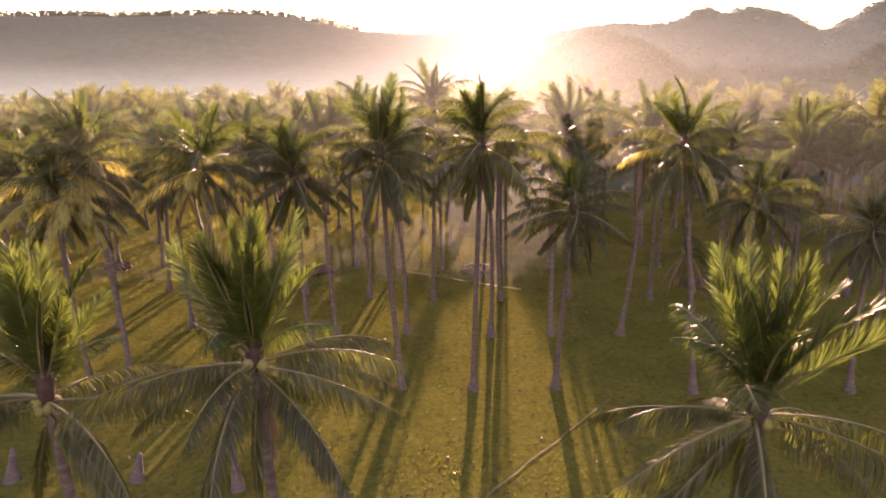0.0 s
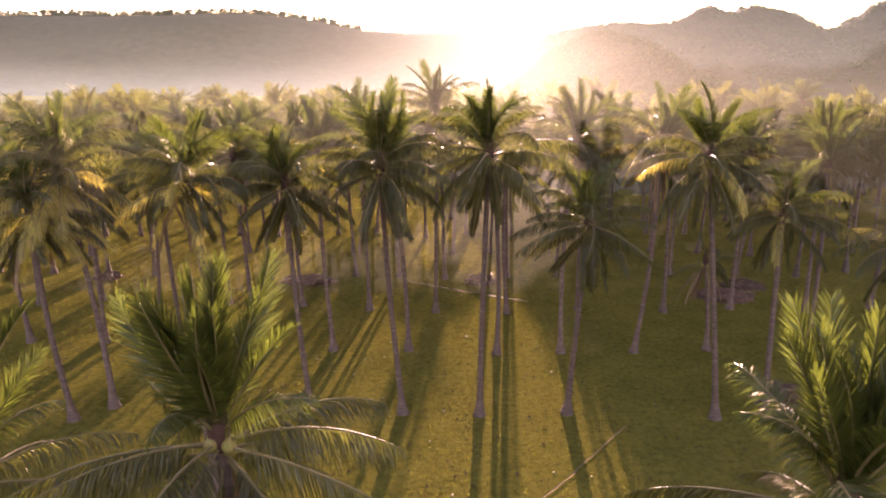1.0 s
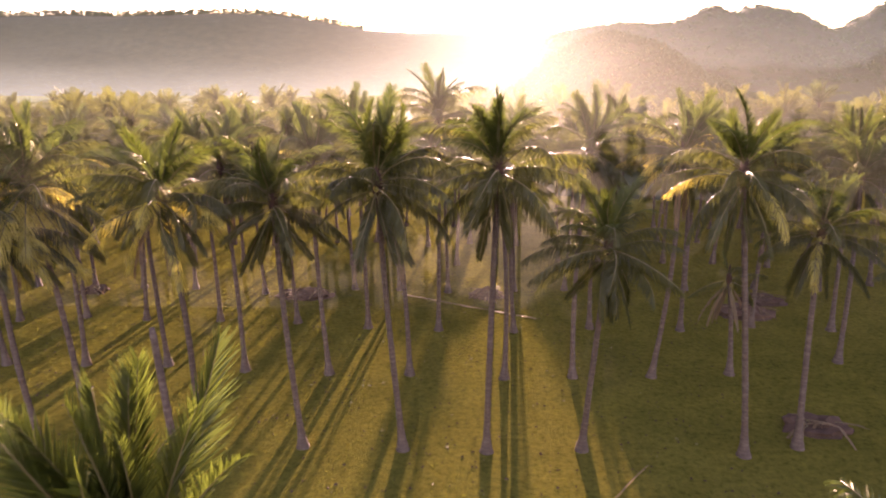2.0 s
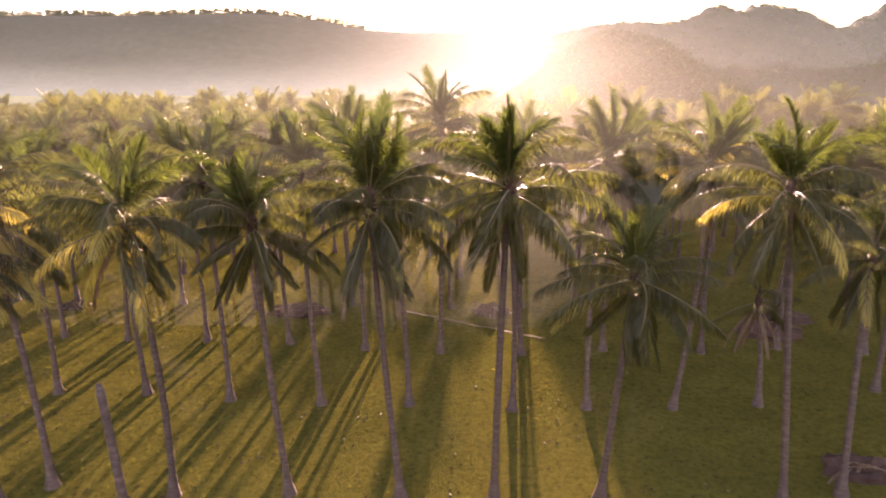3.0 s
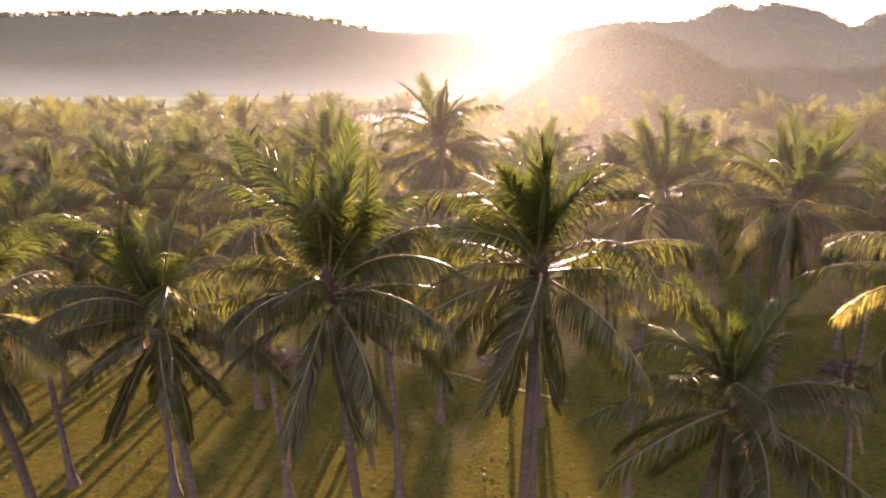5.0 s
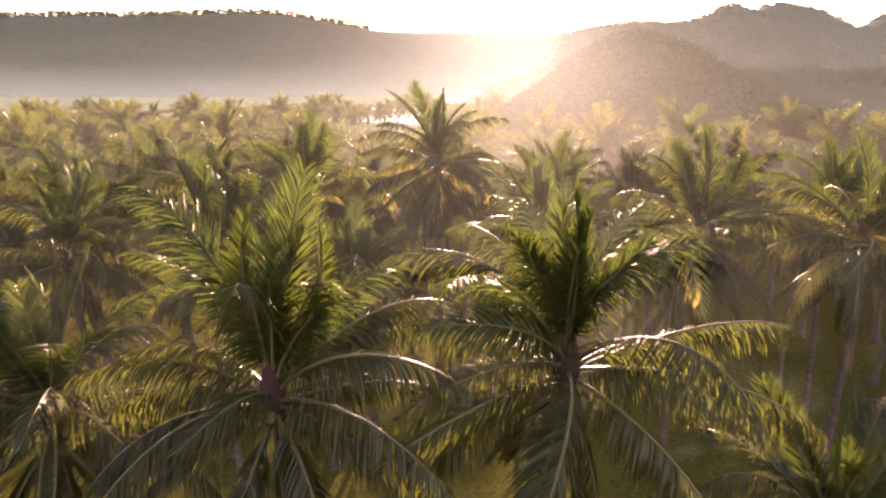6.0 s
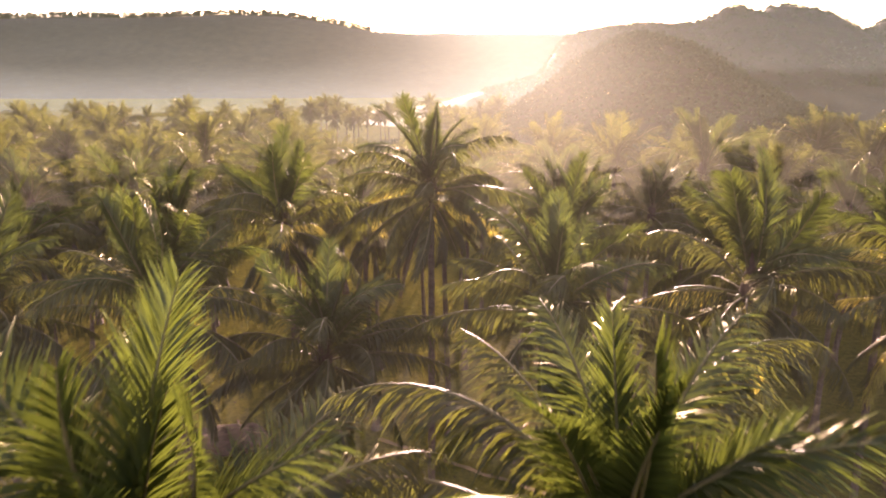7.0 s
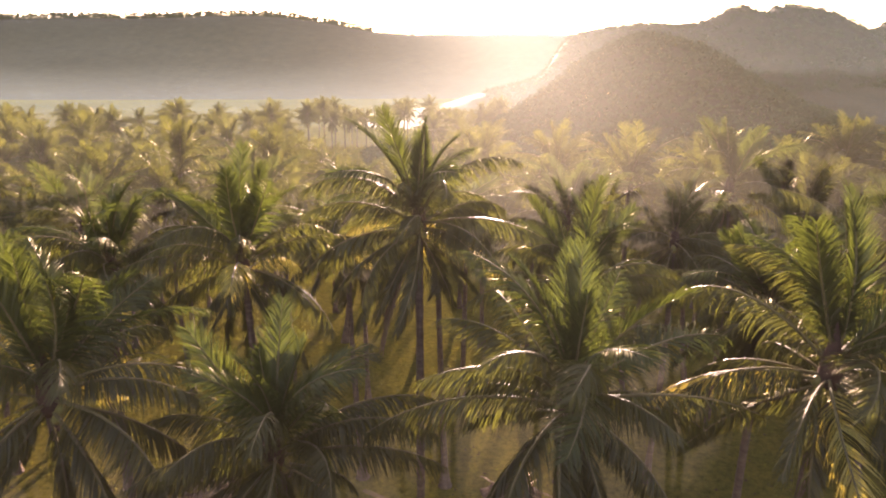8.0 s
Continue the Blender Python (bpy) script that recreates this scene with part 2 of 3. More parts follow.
def scatter_foliage(name, peaks, x0, x1, y0, y1, count, size, leaves, label, seed, step, rough, base=-1.5, lift=0.0):
    """Tree crowns on a hillside: each many small leaf sprays in an uneven dome."""
    rnd = random.Random(seed)
    verts, faces = [], []
    made = 0
    while made < count:
        x, y = rnd.uniform(x0, x1), rnd.uniform(y0, y1)
        if rise(x, y, peaks) < 4:
            continue
        made += 1
        z = hill_top(x, y, peaks, step, rough, base)
        tall = lift * rnd.random() ** 2
        r = size * rnd.uniform(0.6, 1.25)
        for _ in range(leaves):
            d = Vector((rnd.gauss(0, 1), rnd.gauss(0, 1), abs(rnd.gauss(0, 0.9)))).normalized() * r * rnd.uniform(0.35, 1.05)
            c = Vector((x, y, z)) + d + Vector((0, 0, tall * rnd.random()))
            u = Vector((rnd.gauss(0, 1), rnd.gauss(0, 1), rnd.gauss(0, 0.7))).normalized() * r * rnd.uniform(0.22, 0.42)
            v = u.orthogonal().normalized() * u.length * rnd.uniform(0.4, 0.7)
            k = len(verts)
            verts += [c - u, c + v, c + u, c - v * 0.8]
            faces.append((k, k + 1, k + 2, k + 3))
    tagged(new(name, mesh_of(name, verts, faces, BUSH, False)), label, "forest", kind="stuff")


scatter_foliage("hill_forest", NEAR_HILL, -30, 235, 132, 310, 7000, 1.7, 17, "dense dull green woodland on the hillside", 3, 3, 1.0)
scatter_foliage("mountain_forest", FAR_RIGHT, 20, 620, 400, 640, 12000, 2.6, 11, "hazy woodland on the mountain ridge", 4, 6, 2.5)
scatter_foliage("ridge_forest", LEFT_RIDGE, -1400, 300, 1780, 1830, 3400, 3.6, 16, "woodland along the misty ridge crest", 5, 25, 3, -3, 9.0)

# ---- mist and glare sheets ----
def mist_bank(y, x0, x1, top, mat, label, bow=0.0):
    verts, faces = [], []
    cols, rows = 24, 6
    for j in range(rows + 1):
        for i in range(cols + 1):
            u = i / cols
            verts.append((x0 + (x1 - x0) * u, y + bow * (2 * u - 1) ** 2 + 0.02 * top * math.sin(9 * u + j), -0.5 + (top + 0.5) * j / rows))
    w = cols + 1
    faces = [(j * w + i, j * w + i + 1, (j + 1) * w + i + 1, (j + 1) * w + i) for j in range(rows) for i in range(cols)]
    tagged(new("mist_bank", mesh_of("mist_bank", verts, faces, mat)), label, "mist", group="morning mist", kind="stuff")


# air colour put into the sheets: bluish for far mist, warmer for near glare
FAR_TINT, GLARE_TINT = (0.55, 0.79, 0.85), (0.93, 0.89, 0.76)
mist_bank(580, -1000, 150, 96, haze_sheet_material("ridge_mist", 0.0076, 1.0, 0.3, 1.25, 0.05, FAR_TINT), "pale morning mist before the long ridge")
mist_bank(250, 4, 330, 66, haze_sheet_material("mountain_mist", 0.009, 1.0, 0.5, forward=0.0, tint=(0.58, 0.80, 0.90), edge=0.12), "pale haze before the mountain ridge")
mist_bank(400, -900, 60, 34, haze_sheet_material("plain_mist", 0.0115, 1.0, 0.0, forward=0.0, tint=FAR_TINT), "bright low mist over the far plain")
mist_bank(270, -520, 150, 30, haze_sheet_material("valley_mist", 0.012, 1.0, 0.0, forward=0.0, tint=(0.62, 0.80, 0.80)), "bright low mist over the valley floor", 40)
mist_bank(128, -60, 330, 34, haze_sheet_material("hill_mist", 0.003, 0.7, 0.0, 1.15, 0.10, (0.70, 0.88, 0.86), edge=0.25), "sunlit haze before the wooded hill")
# haze sheet added for the white glow around the sun, by its forward lobe
mist_bank(93, -160, 200, 31, haze_sheet_material("grove_sun_glow", 0.0056, 0.1, 0.0, 1.15, 0.40, (0.80, 0.90, 0.84)), "haze sheet at the grove's far edge, added for the sun's glow")
# added sheets whose warm tint imitates veiling lens glare over the palms
mist_bank(63, -110, 140, 27, haze_sheet_material("palm_glare_veil", 0.0115, 0.45, 0.0, 1.34, 0.36, GLARE_TINT), "thin haze sheet among the palms, added for lens glare")
mist_bank(36.4, -60, 60, 25, haze_sheet_material("near_glare_veil", 0.0045, 0.0, 0.0, 1.38, 0.36, GLARE_TINT), "thin haze sheet among the palms, added for lens glare", -14)


# ---- coconut palms ----
def frond(length, start, bend, leaflets, segments, seed, droop=0.5, width=0.055, spread=0.95):
    """One feather leaf in the local x-z plane: an arching stalk with a row of leaflets on each side. start, bend: degrees."""
    rnd = random.Random(seed)
    steps = 14
    pts, tang = [Vector((0, 0, 0))], []
    side = rnd.uniform(-0.12, 0.12)
    for i in range(steps):
        s = (i + 0.5) / steps
        a = radians(start - bend * s ** 1.35)
        d = Vector((math.cos(a), side * s, math.sin(a))).normalized()
        tang.append(d)
        pts.append(pts[-1] + d * (length / steps))
    tang.append(tang[-1])
    radii = [0.04 * (1 - i / steps) ** 0.8 + 0.006 for i in range(steps + 1)]
    stalk = tube(pts, radii, 5)
    leaf_v, leaf_f = [], []
    for i in range(leaflets):
        s = 0.14 + 0.86 * (i + 0.5) / leaflets
        k = min(int(s * steps), steps - 1)
        w = s * steps - k
        p = pts[k].lerp(pts[k + 1], w)
        t = tang[k]
        up = Vector((0, 1, 0)).cross(t) * -1
        if up.z < 0 and abs(t.z) < 0.9:
            up = -up
        reach = length * 0.165 * (0.5 + 1.0 * math.sin(math.pi * min(1, s * 0.82 + 0.12)) ** 0.8) * (1 if s < 0.93 else 0.75)
        for sgn in (-1, 1):
            if rnd.random() < 0.07:
                continue
            r = reach * rnd.uniform(0.72, 1.12)
            fwd = 0.55 + 0.7 * s + rnd.uniform(-0.12, 0.12)
            d = (Vector((0, sgn * spread, 0)) + t * fwd + up * 0.28).normalized()
            q = p.copy()
            wd = width * rnd.uniform(0.85, 1.2) * (0.75 + 0.5 * math.sin(math.pi * s))
            hang = droop * rnd.uniform(0.6, 1.4)
            twist = rnd.gauss(0, 0.45)
            rows = []
            for j in range(segments + 1):
                f = j / segments
                across = (Matrix.Rotation(twist, 3, d) @ (t - d * t.dot(d)).normalized()) * wd * (1 - f ** 1.6) * (0.55 + 0.9 * min(f * 3, 1) * 0.5)
                rows.append((q - across, q + across))
                d = (d + Vector((0, 0, -1)) * hang * (1.0 / segments)).normalized()
                q = q + d * (r / segments)
            b = len(leaf_v)
            for u, v in rows[:-1]:
                leaf_v += [u, v]
            leaf_v.append((rows[-1][0] + rows[-1][1]) / 2)
            for j in range(segments - 1):
                leaf_f.append((b + 2 * j, b + 2 * j + 1, b + 2 * j + 3, b + 2 * j + 2))
            e = b + 2 * (segments - 1)
            leaf_f.append((e, e + 1, e + 2))
    return stalk, (leaf_v, leaf_f)


def frond_mesh(name, mat, **shape):
    stalk, leaf = frond(**shape)
    n_stalk = len(stalk[1])
    me = mesh_of(name, *joined([stalk, leaf]), STALK)
    me.materials.append(mat)
    me.polygons.foreach_set("material_index", [0] * n_stalk + [1] * (len(me.polygons) - n_stalk))
    return me


# start angle, bend, length and how many of each ring of leaves, youngest first
RINGS = [(86, 14, 3.3, 3), (80, 36, 3.8, 4), (70, 66, 4.2, 5), (54, 90, 4.3, 5), (32, 62, 4.4, 5), (12, 56, 4.5, 5), (-6, 56, 4.3, 5), (-34, 40, 4.0, 4), (-62, 18, 3.6, 4)]
HANG = (0.2, 0.4, 0.9, 1.9, 2.8, 3.4, 3.4, 2.8, 2.2)
CLOSE = [[frond_mesh("frond", FRESH_FROND if k < 3 else FROND, length=L, start=a, bend=b, leaflets=96, segments=3, seed=17 * k + v, droop=HANG[k], width=0.020, spread=(0.5, 0.55, 0.75)[k] if k < 3 else 0.95) for v in range(3)] for k, (a, b, L, _) in enumerate(RINGS)]
YOUNG_RINGS = [(89, 6, 3.6, 5), (86, 14, 4.0, 6), (80, 30, 4.0, 6), (66, 78, 3.4, 4), (20, 42, 4.6, 4), (5, 44, 4.7, 5), (-12, 40, 4.5, 4), (-40, 26, 4.2, 3), (-64, 16, 3.8, 2)]
YOUNG_HANG = (0.15, 0.3, 0.5, 1.4, 3.2, 3.6, 3.6, 3.0, 2.4)
BUSHY = [[frond_mesh("frond", FRESH_FROND if k < 4 else FROND, length=L, start=a, bend=b, leaflets=90, segments=3, seed=53 * k + v, droop=YOUNG_HANG[k], width=0.019, spread=0.4 if k < 3 else 0.95) for v in range(2)] for k, (a, b, L, _) in enumerate(YOUNG_RINGS)]
DISTANT = [[frond_mesh("frond", FROND, length=L, start=a, bend=b, leaflets=46, segments=2, seed=31 * k, droop=HANG[k], width=0.034)] for k, (a, b, L, _) in enumerate(RINGS)]
YELLOW = [frond_mesh("frond", OLD_FROND, length=4.6, start=a, bend=b, leaflets=76, segments=3, seed=90 + a, droop=1.8, width=0.016) for a, b in ((-8, 62), (-38, 40), (16, 60))]
DEAD = [frond_mesh("dead_frond", DEAD_FROND, length=4.2, start=a, bend=b, leaflets=44, segments=3, seed=190 + a, droop=2.2, spread=0.5, width=0.026) for a, b in ((-62, 22), (-48, 34))]


def nut_mesh():
    bm = bmesh.new()
    bmesh.ops.create_icosphere(bm, subdivisions=2, radius=0.13)
    for v in bm.verts:
        v.co.z *= 1.25
        v.co.xy *= 1.0 - 0.25 * max(0.0, v.co.z / 0.16)
    me = bpy.data.meshes.new("coconut")
    bm.to_mesh(me)
    bm.free()
    me.materials.append(HUSK)
    me.polygons.foreach_set("use_smooth", [True] * len(me.polygons))
    return me


NUT = nut_mesh()


def fibre_mesh():
    """The sheathed heart of the crown, from which the leaves spring."""
    pts = [Vector((0, 0, z)) for z in (-0.55, -0.35, 0.0, 0.35, 0.8, 1.3)]
    return mesh_of("crown_heart", *tube(pts, [0.14, 0.22, 0.27, 0.22, 0.12, 0.03], 9), FIBRE)


HEART = fibre_mesh()


def trunk_mesh(lean_x, lean_y, height, seed, rings=44, sides=10, cut=False):
    """A slender ringed stem that swells to a bole at its foot."""
    rnd = random.Random(seed)
    bow = min(1.0, (height / 12) ** 2)
    bow_x, bow_y = bow * rnd.uniform(-0.35, 0.35), bow * rnd.uniform(-0.3, 0.3)
    pts, radii = [], []
    for i in range(rings + 1):
        f = i / rings
        z = -0.25 + (height + 0.25) * f ** 1.15
        g = max(0.0, z / height)
        pts.append(Vector((lean_x * g ** 1.2 + bow_x * math.sin(math.pi * g), lean_y * g ** 1.2 + bow_y * math.sin(math.pi * g), z)))
        bole = 0.24 * math.exp(-max(z, 0) / 0.55)
        radii.append((0.175 - 0.055 * g + bole) * (1.0 + (0.05 if i % 2 else -0.03)) * rnd.uniform(0.97, 1.03))
    if cut:
        radii[-1] *= 0.75
    return mesh_of("trunk", *tube(pts, radii, sides), BARK)


def palm(x, y, hub_x, hub_z, size=1.0, seed=0, meshes=CLOSE, dead=0, yellow=0, thin=1.0, label="tall coconut palm with a ringed grey trunk on grass", hub_y=None, rings=RINGS, tilt=None):
    rnd = random.Random(seed * 7 + 11)
    root = tagged(new("coconut_palm"), label, "palm tree", "coconut palm grove")
    root.location = (x, y, 0)
    hy = (y + rnd.uniform(-0.4, 0.4) if hub_y is None else hub_y) - y
    child("trunk", trunk_mesh(hub_x - x, hy, hub_z, seed), root)
    hub = Matrix.Translation((hub_x - x, hy, hub_z))
    sway = pose(0, 0, 0, rnd.uniform(-8, 8), rnd.uniform(-8, 8), 0)
    if tilt:
        sway = pose(0, 0, 0, *tilt, 0)
    child("crown_heart", HEART, root, hub @ Matrix.Scale(size, 4))
    az = rnd.uniform(0, 360)
    for k, (a, b, L, count) in enumerate(rings):
        for i in range(count):
            az += 137.5 + rnd.uniform(-14, 14)
            if rnd.random() > thin:
                continue
            me = rnd.choice(meshes[k])
            if k > 3 and rnd.random() < 0.07 * yellow:
                me = YELLOW[k % 3]
            m = hub @ sway @ pose(0, 0, (0.35 if rings is RINGS else 0.1) - 0.09 * k, rnd.uniform(-35, 35), rnd.gauss(0, 12 if rings is RINGS else 4.5), az)
            child("frond", me, root, m @ Matrix.Scale(size * rnd.uniform(0.8, 1.12), 4))
    for i in range(yellow):
        az += 101
        child("frond", YELLOW[(i + 2) % 3], root, hub @ pose(0, 0, -0.25, 0, rnd.uniform(-6, 6), az) @ Matrix.Scale(size * 0.95, 4), "yellowing drooping frond")
    for i in range(dead):
        az += 83
        child("dead_frond", DEAD[i % 2], root, hub @ pose(0, 0, -0.35, 0, rnd.uniform(-6, 6), az) @ Matrix.Scale(size, 4), "dry brown hanging frond")
    for i in range(rnd.choice((4, 5, 7))):
        a = rnd.uniform(0, 6.28)
        child("coconut", NUT, root, hub @ pose(0.25 * size * math.cos(a), 0.25 * size * math.sin(a), -0.2 - rnd.uniform(0, 0.35), rnd.uniform(-30, 30), rnd.uniform(-30, 30), 0), "brown-green coconut")
    return root


YOUNG = "young coconut palm with an upright bushy crown on grass"
# foot x, y; crown x, z; size; dry fronds; yellow fronds; label
GROVE = [
    (-3.3, 14.0, -4.2, 13.2, 0.78, 1, 0, YOUNG), (7.3, 13.3, 6.9, 12.2, 0.86, 0, 0, YOUNG), (-8.3, 14.4, -9.2, 12.2, 0.8, 0, 0, YOUNG),
    (-22.0, 38.4, -22.6, 12.5, 0.95, 2, 6, ""), (-20.4, 40.0, -22.0, 14.3, 1.2, 1, 7, ""), (-13.9, 39.2, -13.2, 14.6, 0.88, 2, 5, "", 36.0),
    (-8.2, 39.4, -8.5, 14.1, 0.92, 0, 0, "", 37.5), (-2.65, 39.2, -3.4, 15.2, 1.0, 2, 0, "", 36.2), (1.95, 39.0, 2.1, 15.7, 1.0, 0, 0, "", 36.5),
    (7.2, 39.2, 7.1, 12.4, 0.9, 0, 2, "", 35.6), (15.9, 38.7, 13.1, 15.7, 0.9, 0, 2, "", 36.2), (19.2, 39.5, 19.0, 12.2, 0.9, 0, 1, ""), (25.8, 38.6, 25.6, 10.6, 0.9, 0, 1, ""),
    (-31.8, 50.4, -32.4, 12.4, 0.95, 0, 1, ""), (-26.1, 50.4, -26.6, 13.0, 0.95, 0, 4, ""), (-20.2, 50.4, -20.6, 12.9, 0.9, 1, 4, ""), (-14.4, 49.5, -15.0, 14.2, 0.95, 1, 0, ""),
    (-8.4, 49.0, -8.9, 14.8, 0.95, 0, 1, ""), (-2.8, 48.9, -3.8, 13.2, 0.9, 1, 0, ""), (3.7, 48.3, 3.0, 14.8, 0.95, 0, 0, ""), (8.4, 48.5, 8.8, 15.5, 0.95, 0, 1, ""),
    (13.8, 48.5, 14.5, 15.3, 1.0, 3, 4, ""), (28.0, 51.0, 27.6, 13.5, 0.95, 0, 1, ""),
    (-36.5, 59.4, -37.3, 11.8, 0.95, 0, 1, ""), (-31.2, 60.2, -31.8, 13.6, 0.95, 0, 1, ""), (-25.8, 59.6, -25.2, 12.2, 0.9, 0, 1, ""), (-19.5, 59.6, -20.0, 14.0, 0.95, 0, 1, ""),
    (-12.8, 59.2, -12.8, 14.8, 0.95, 1, 0, ""), (-6.7, 58.0, -7.3, 15.3, 1.0, 0, 1, ""), (-0.9, 57.4, -0.8, 17.1, 1.0, 1, 1, ""), (5.2, 57.0, 5.0, 14.6, 0.95, 0, 0, ""),
    (11.5, 57.8, 11.8, 13.8, 0.95, 0, 0, ""), (18.8, 57.4, 18.4, 14.4, 0.95, 0, 1, ""), (25.0, 58.4, 25.2, 13.6, 0.95, 0, 1, ""), (31.2, 57.6, 31.0, 14.4, 0.95, 0, 0, ""),
    (-41.0, 69.5, -41.4, 13.4, 0.95, 0, 1, ""), (-35.0, 69.0, -35.3, 14.2, 0.95, 0, 0, ""), (-24.8, 68.3, -25.2, 14.4, 0.95, 0, 0, ""), (-17.6, 67.0, -18.0, 14.6, 0.95, 0, 0, ""),
    (-30.0, 68.6, -30.4, 13.4, 0.95, 0, 1, ""), (-4.8, 68.3, -5.2, 14.2, 0.95, 0, 1, ""), (11.2, 68.2, 11.6, 14.0, 0.95, 0, 0, ""),
    (-9.2, 68.5, -9.6, 15.4, 0.95, 0, 0, ""), (-0.1, 67.6, -0.5, 14.6, 0.95, 0, 0, ""), (6.3, 68.0, 6.0, 15.0, 0.95, 0, 0, ""), (16.2, 73.0, 16.2, 15.8, 1.1, 3, 2, ""), (23.0, 68.4, 23.2, 13.6, 0.95, 0, 0, ""), (50.0, 99.0, 50.3, 16.4, 1.0, 0, 0, ""),
]
LEANING = {8: (12, -4)}          # a crown that leans, degrees about x and y
for k, (x, y, hx, hz, size, dry, yel, text, *crown_y) in enumerate(GROVE):
    palm(x, y, hx, hz, size, k + 1, BUSHY if text else CLOSE, dry, yel, 0.9 if text else 0.95, text or "tall coconut palm with a ringed grey trunk on grass", crown_y[0] if crown_y else None, YOUNG_RINGS if text else RINGS, LEANING.get(k))

# a short ailing palm with a brown crown
ailing = palm(19.3, 48.9, 18.7, 6.9, 0.75, 77, CLOSE, 6, 0, 0.12, "short ailing coconut palm with a withered brown crown")


def far_palm(seed, height, whole):
    """A palm at the back of the grove; whole: its crown is one mesh, for those that stand farthest."""
    rnd = random.Random(seed)
    root = tagged(new("coconut_palm"), "distant coconut palm with a slim trunk in haze", "palm tree", "coconut palm grove")
    stem = child("trunk", trunk_mesh(rnd.uniform(-0.8, 0.8), rnd.uniform(-0.6, 0.6), height, seed, 14, 7), root)
    hub = Matrix.Translation(stem.data.vertices[-1].co)
    az = rnd.uniform(0, 360)
    bm = bmesh.new()
    for k, (a, b, L, count) in enumerate(RINGS):
        for i in range(count):
            az += 137.5 + rnd.uniform(-14, 14)
            m = hub @ pose(0, 0, 0.35 - 0.09 * k, rnd.uniform(-30, 30), rnd.gauss(0, 8), az) @ Matrix.Scale(rnd.uniform(0.88, 1.15), 4)
            if whole:
                n = len(bm.verts)
                bm.from_mesh(DISTANT[k][0])
                bm.verts.ensure_lookup_table()
                bmesh.ops.transform(bm, matrix=m, verts=bm.verts[n:])
            else:
                child("frond", DISTANT[k][0], root, m)
    if whole:
        me = bpy.data.meshes.new("crown")
        bm.to_mesh(me)
        for mat in DISTANT[0][0].materials:
            me.materials.append(mat)
        child("crown", me, root)
    bm.free()
    return root


def plant(spots, seed, whole, heights):
    rnd = random.Random(seed)
    kinds = [far_palm(500 + i, h, whole) for i, h in enumerate(heights)]
    for k, (x, y) in enumerate(spots):
        m = pose(x, y, 0, 0, 0, rnd.uniform(0, 360)) @ Matrix.Scale(rnd.uniform(0.92, 1.06), 4)
        if k < 4:
            kinds[k].matrix_basis = m
        else:
            copy_thing(kinds[k % 4], m)


def plant_rest():
    rnd = random.Random(41)
    rows, field = [], []
    for r, y in enumerate((78.0, 87.6, 97.4, 107.0)):
        for c in range(-13, 12):
            x = c * 5.9 + 2.5 * (r % 2) + rnd.uniform(-1.1, 1.1)
            open_ground = r == 3 and -14 < x < 24 or r == 2 and 4 < x < 20
            if rnd.random() < 0.03 or open_ground:
                continue
            rows.append((x, y + rnd.uniform(-1.3, 1.3)))
    rows += [(-47, 60), (-53, 61), (-47, 70), (-54, 69), (37, 58), (43, 59), (30, 69), (36, 68.5), (42, 70), (34, 49), (-38, 50)]
    field += [(-88, 150), (-82.5, 150), (-74.6, 170), (-70.6, 171), (-61.3, 180), (-66.4, 222), (-51.9, 222), (-84.8, 160), (65.3, 110), (54.3, 120), (-3.5, 160), (1.0, 163), (6.0, 142)]
    for _ in range(30):
        field.append((rnd.uniform(-140, -36), rnd.uniform(112, 215)))
    for _ in range(26):
        field.append((rnd.uniform(48, 140), rnd.uniform(75, 170)))
    for r, y in enumerate((240, 256, 274)):
        for c in range(12):
            field.append((-60 + c * 7.4 + 2.1 * r + rnd.uniform(-3, 3), y + rnd.uniform(-6, 6)))
    back = []
    for r, y in enumerate((117, 126)):
        for c in range(7):
            back.append((-64 + c * 6.0 + 2.2 * (r % 2) + rnd.uniform(-1.2, 1.2), y + rnd.uniform(-1.6, 1.6)))
    plant(back, 7, True, (13.0, 13.6, 14.2, 14.8))
    plant([p for p in rows if p[1] < 92], 5, False, (11.6, 12.8, 13.6, 14.8))
    plant([p for p in rows if p[1] >= 92], 8, False, (11.6, 12.2, 13.0, 14.2))
    plant(field, 6, True, (11.0, 11.8, 12.6, 13.6))
    for x, y, top in ((-62, 210, 17.0), (-66.6, 195, 18.0), (-70.5, 199, 16.6), (-79.3, 180, 17.3), (-83, 184, 17.0), (-56, 238, 14.4), (-72, 148, 16.5), (-59.2, 116, 17.1), (-77, 150, 15.8), (-52, 205, 15.6), (-92, 178, 16.8)):
        lone = far_palm(int(640 + x), 13.0, True)
        lone.matrix_basis = pose(x, y, 0, 0, 0, 40 * x) @ Matrix.Scale(top / 16.2, 4)


plant_rest()


# ---- stumps, litter, tracks ----
def headless_trunk(x, y, tx, height, seed, label):
    root = tagged(new("palm_stump"), label, "palm stump")
    root.location = (x, y, 0)
    child("trunk", trunk_mesh(tx - x, 0.3, height, seed, 36 if height > 3 else 8, 10, True), root)


headless_trunk(-9.9, 28.2, -10.7, 11.2, 301, "dead headless palm trunk standing on grass")
headless_trunk(-15.1, 29.0, -15.0, 1.3, 302, "short sawn palm stump on grass")
headless_trunk(-21.3, 29.0, -21.2, 1.6, 303, "short sawn palm stump on grass")


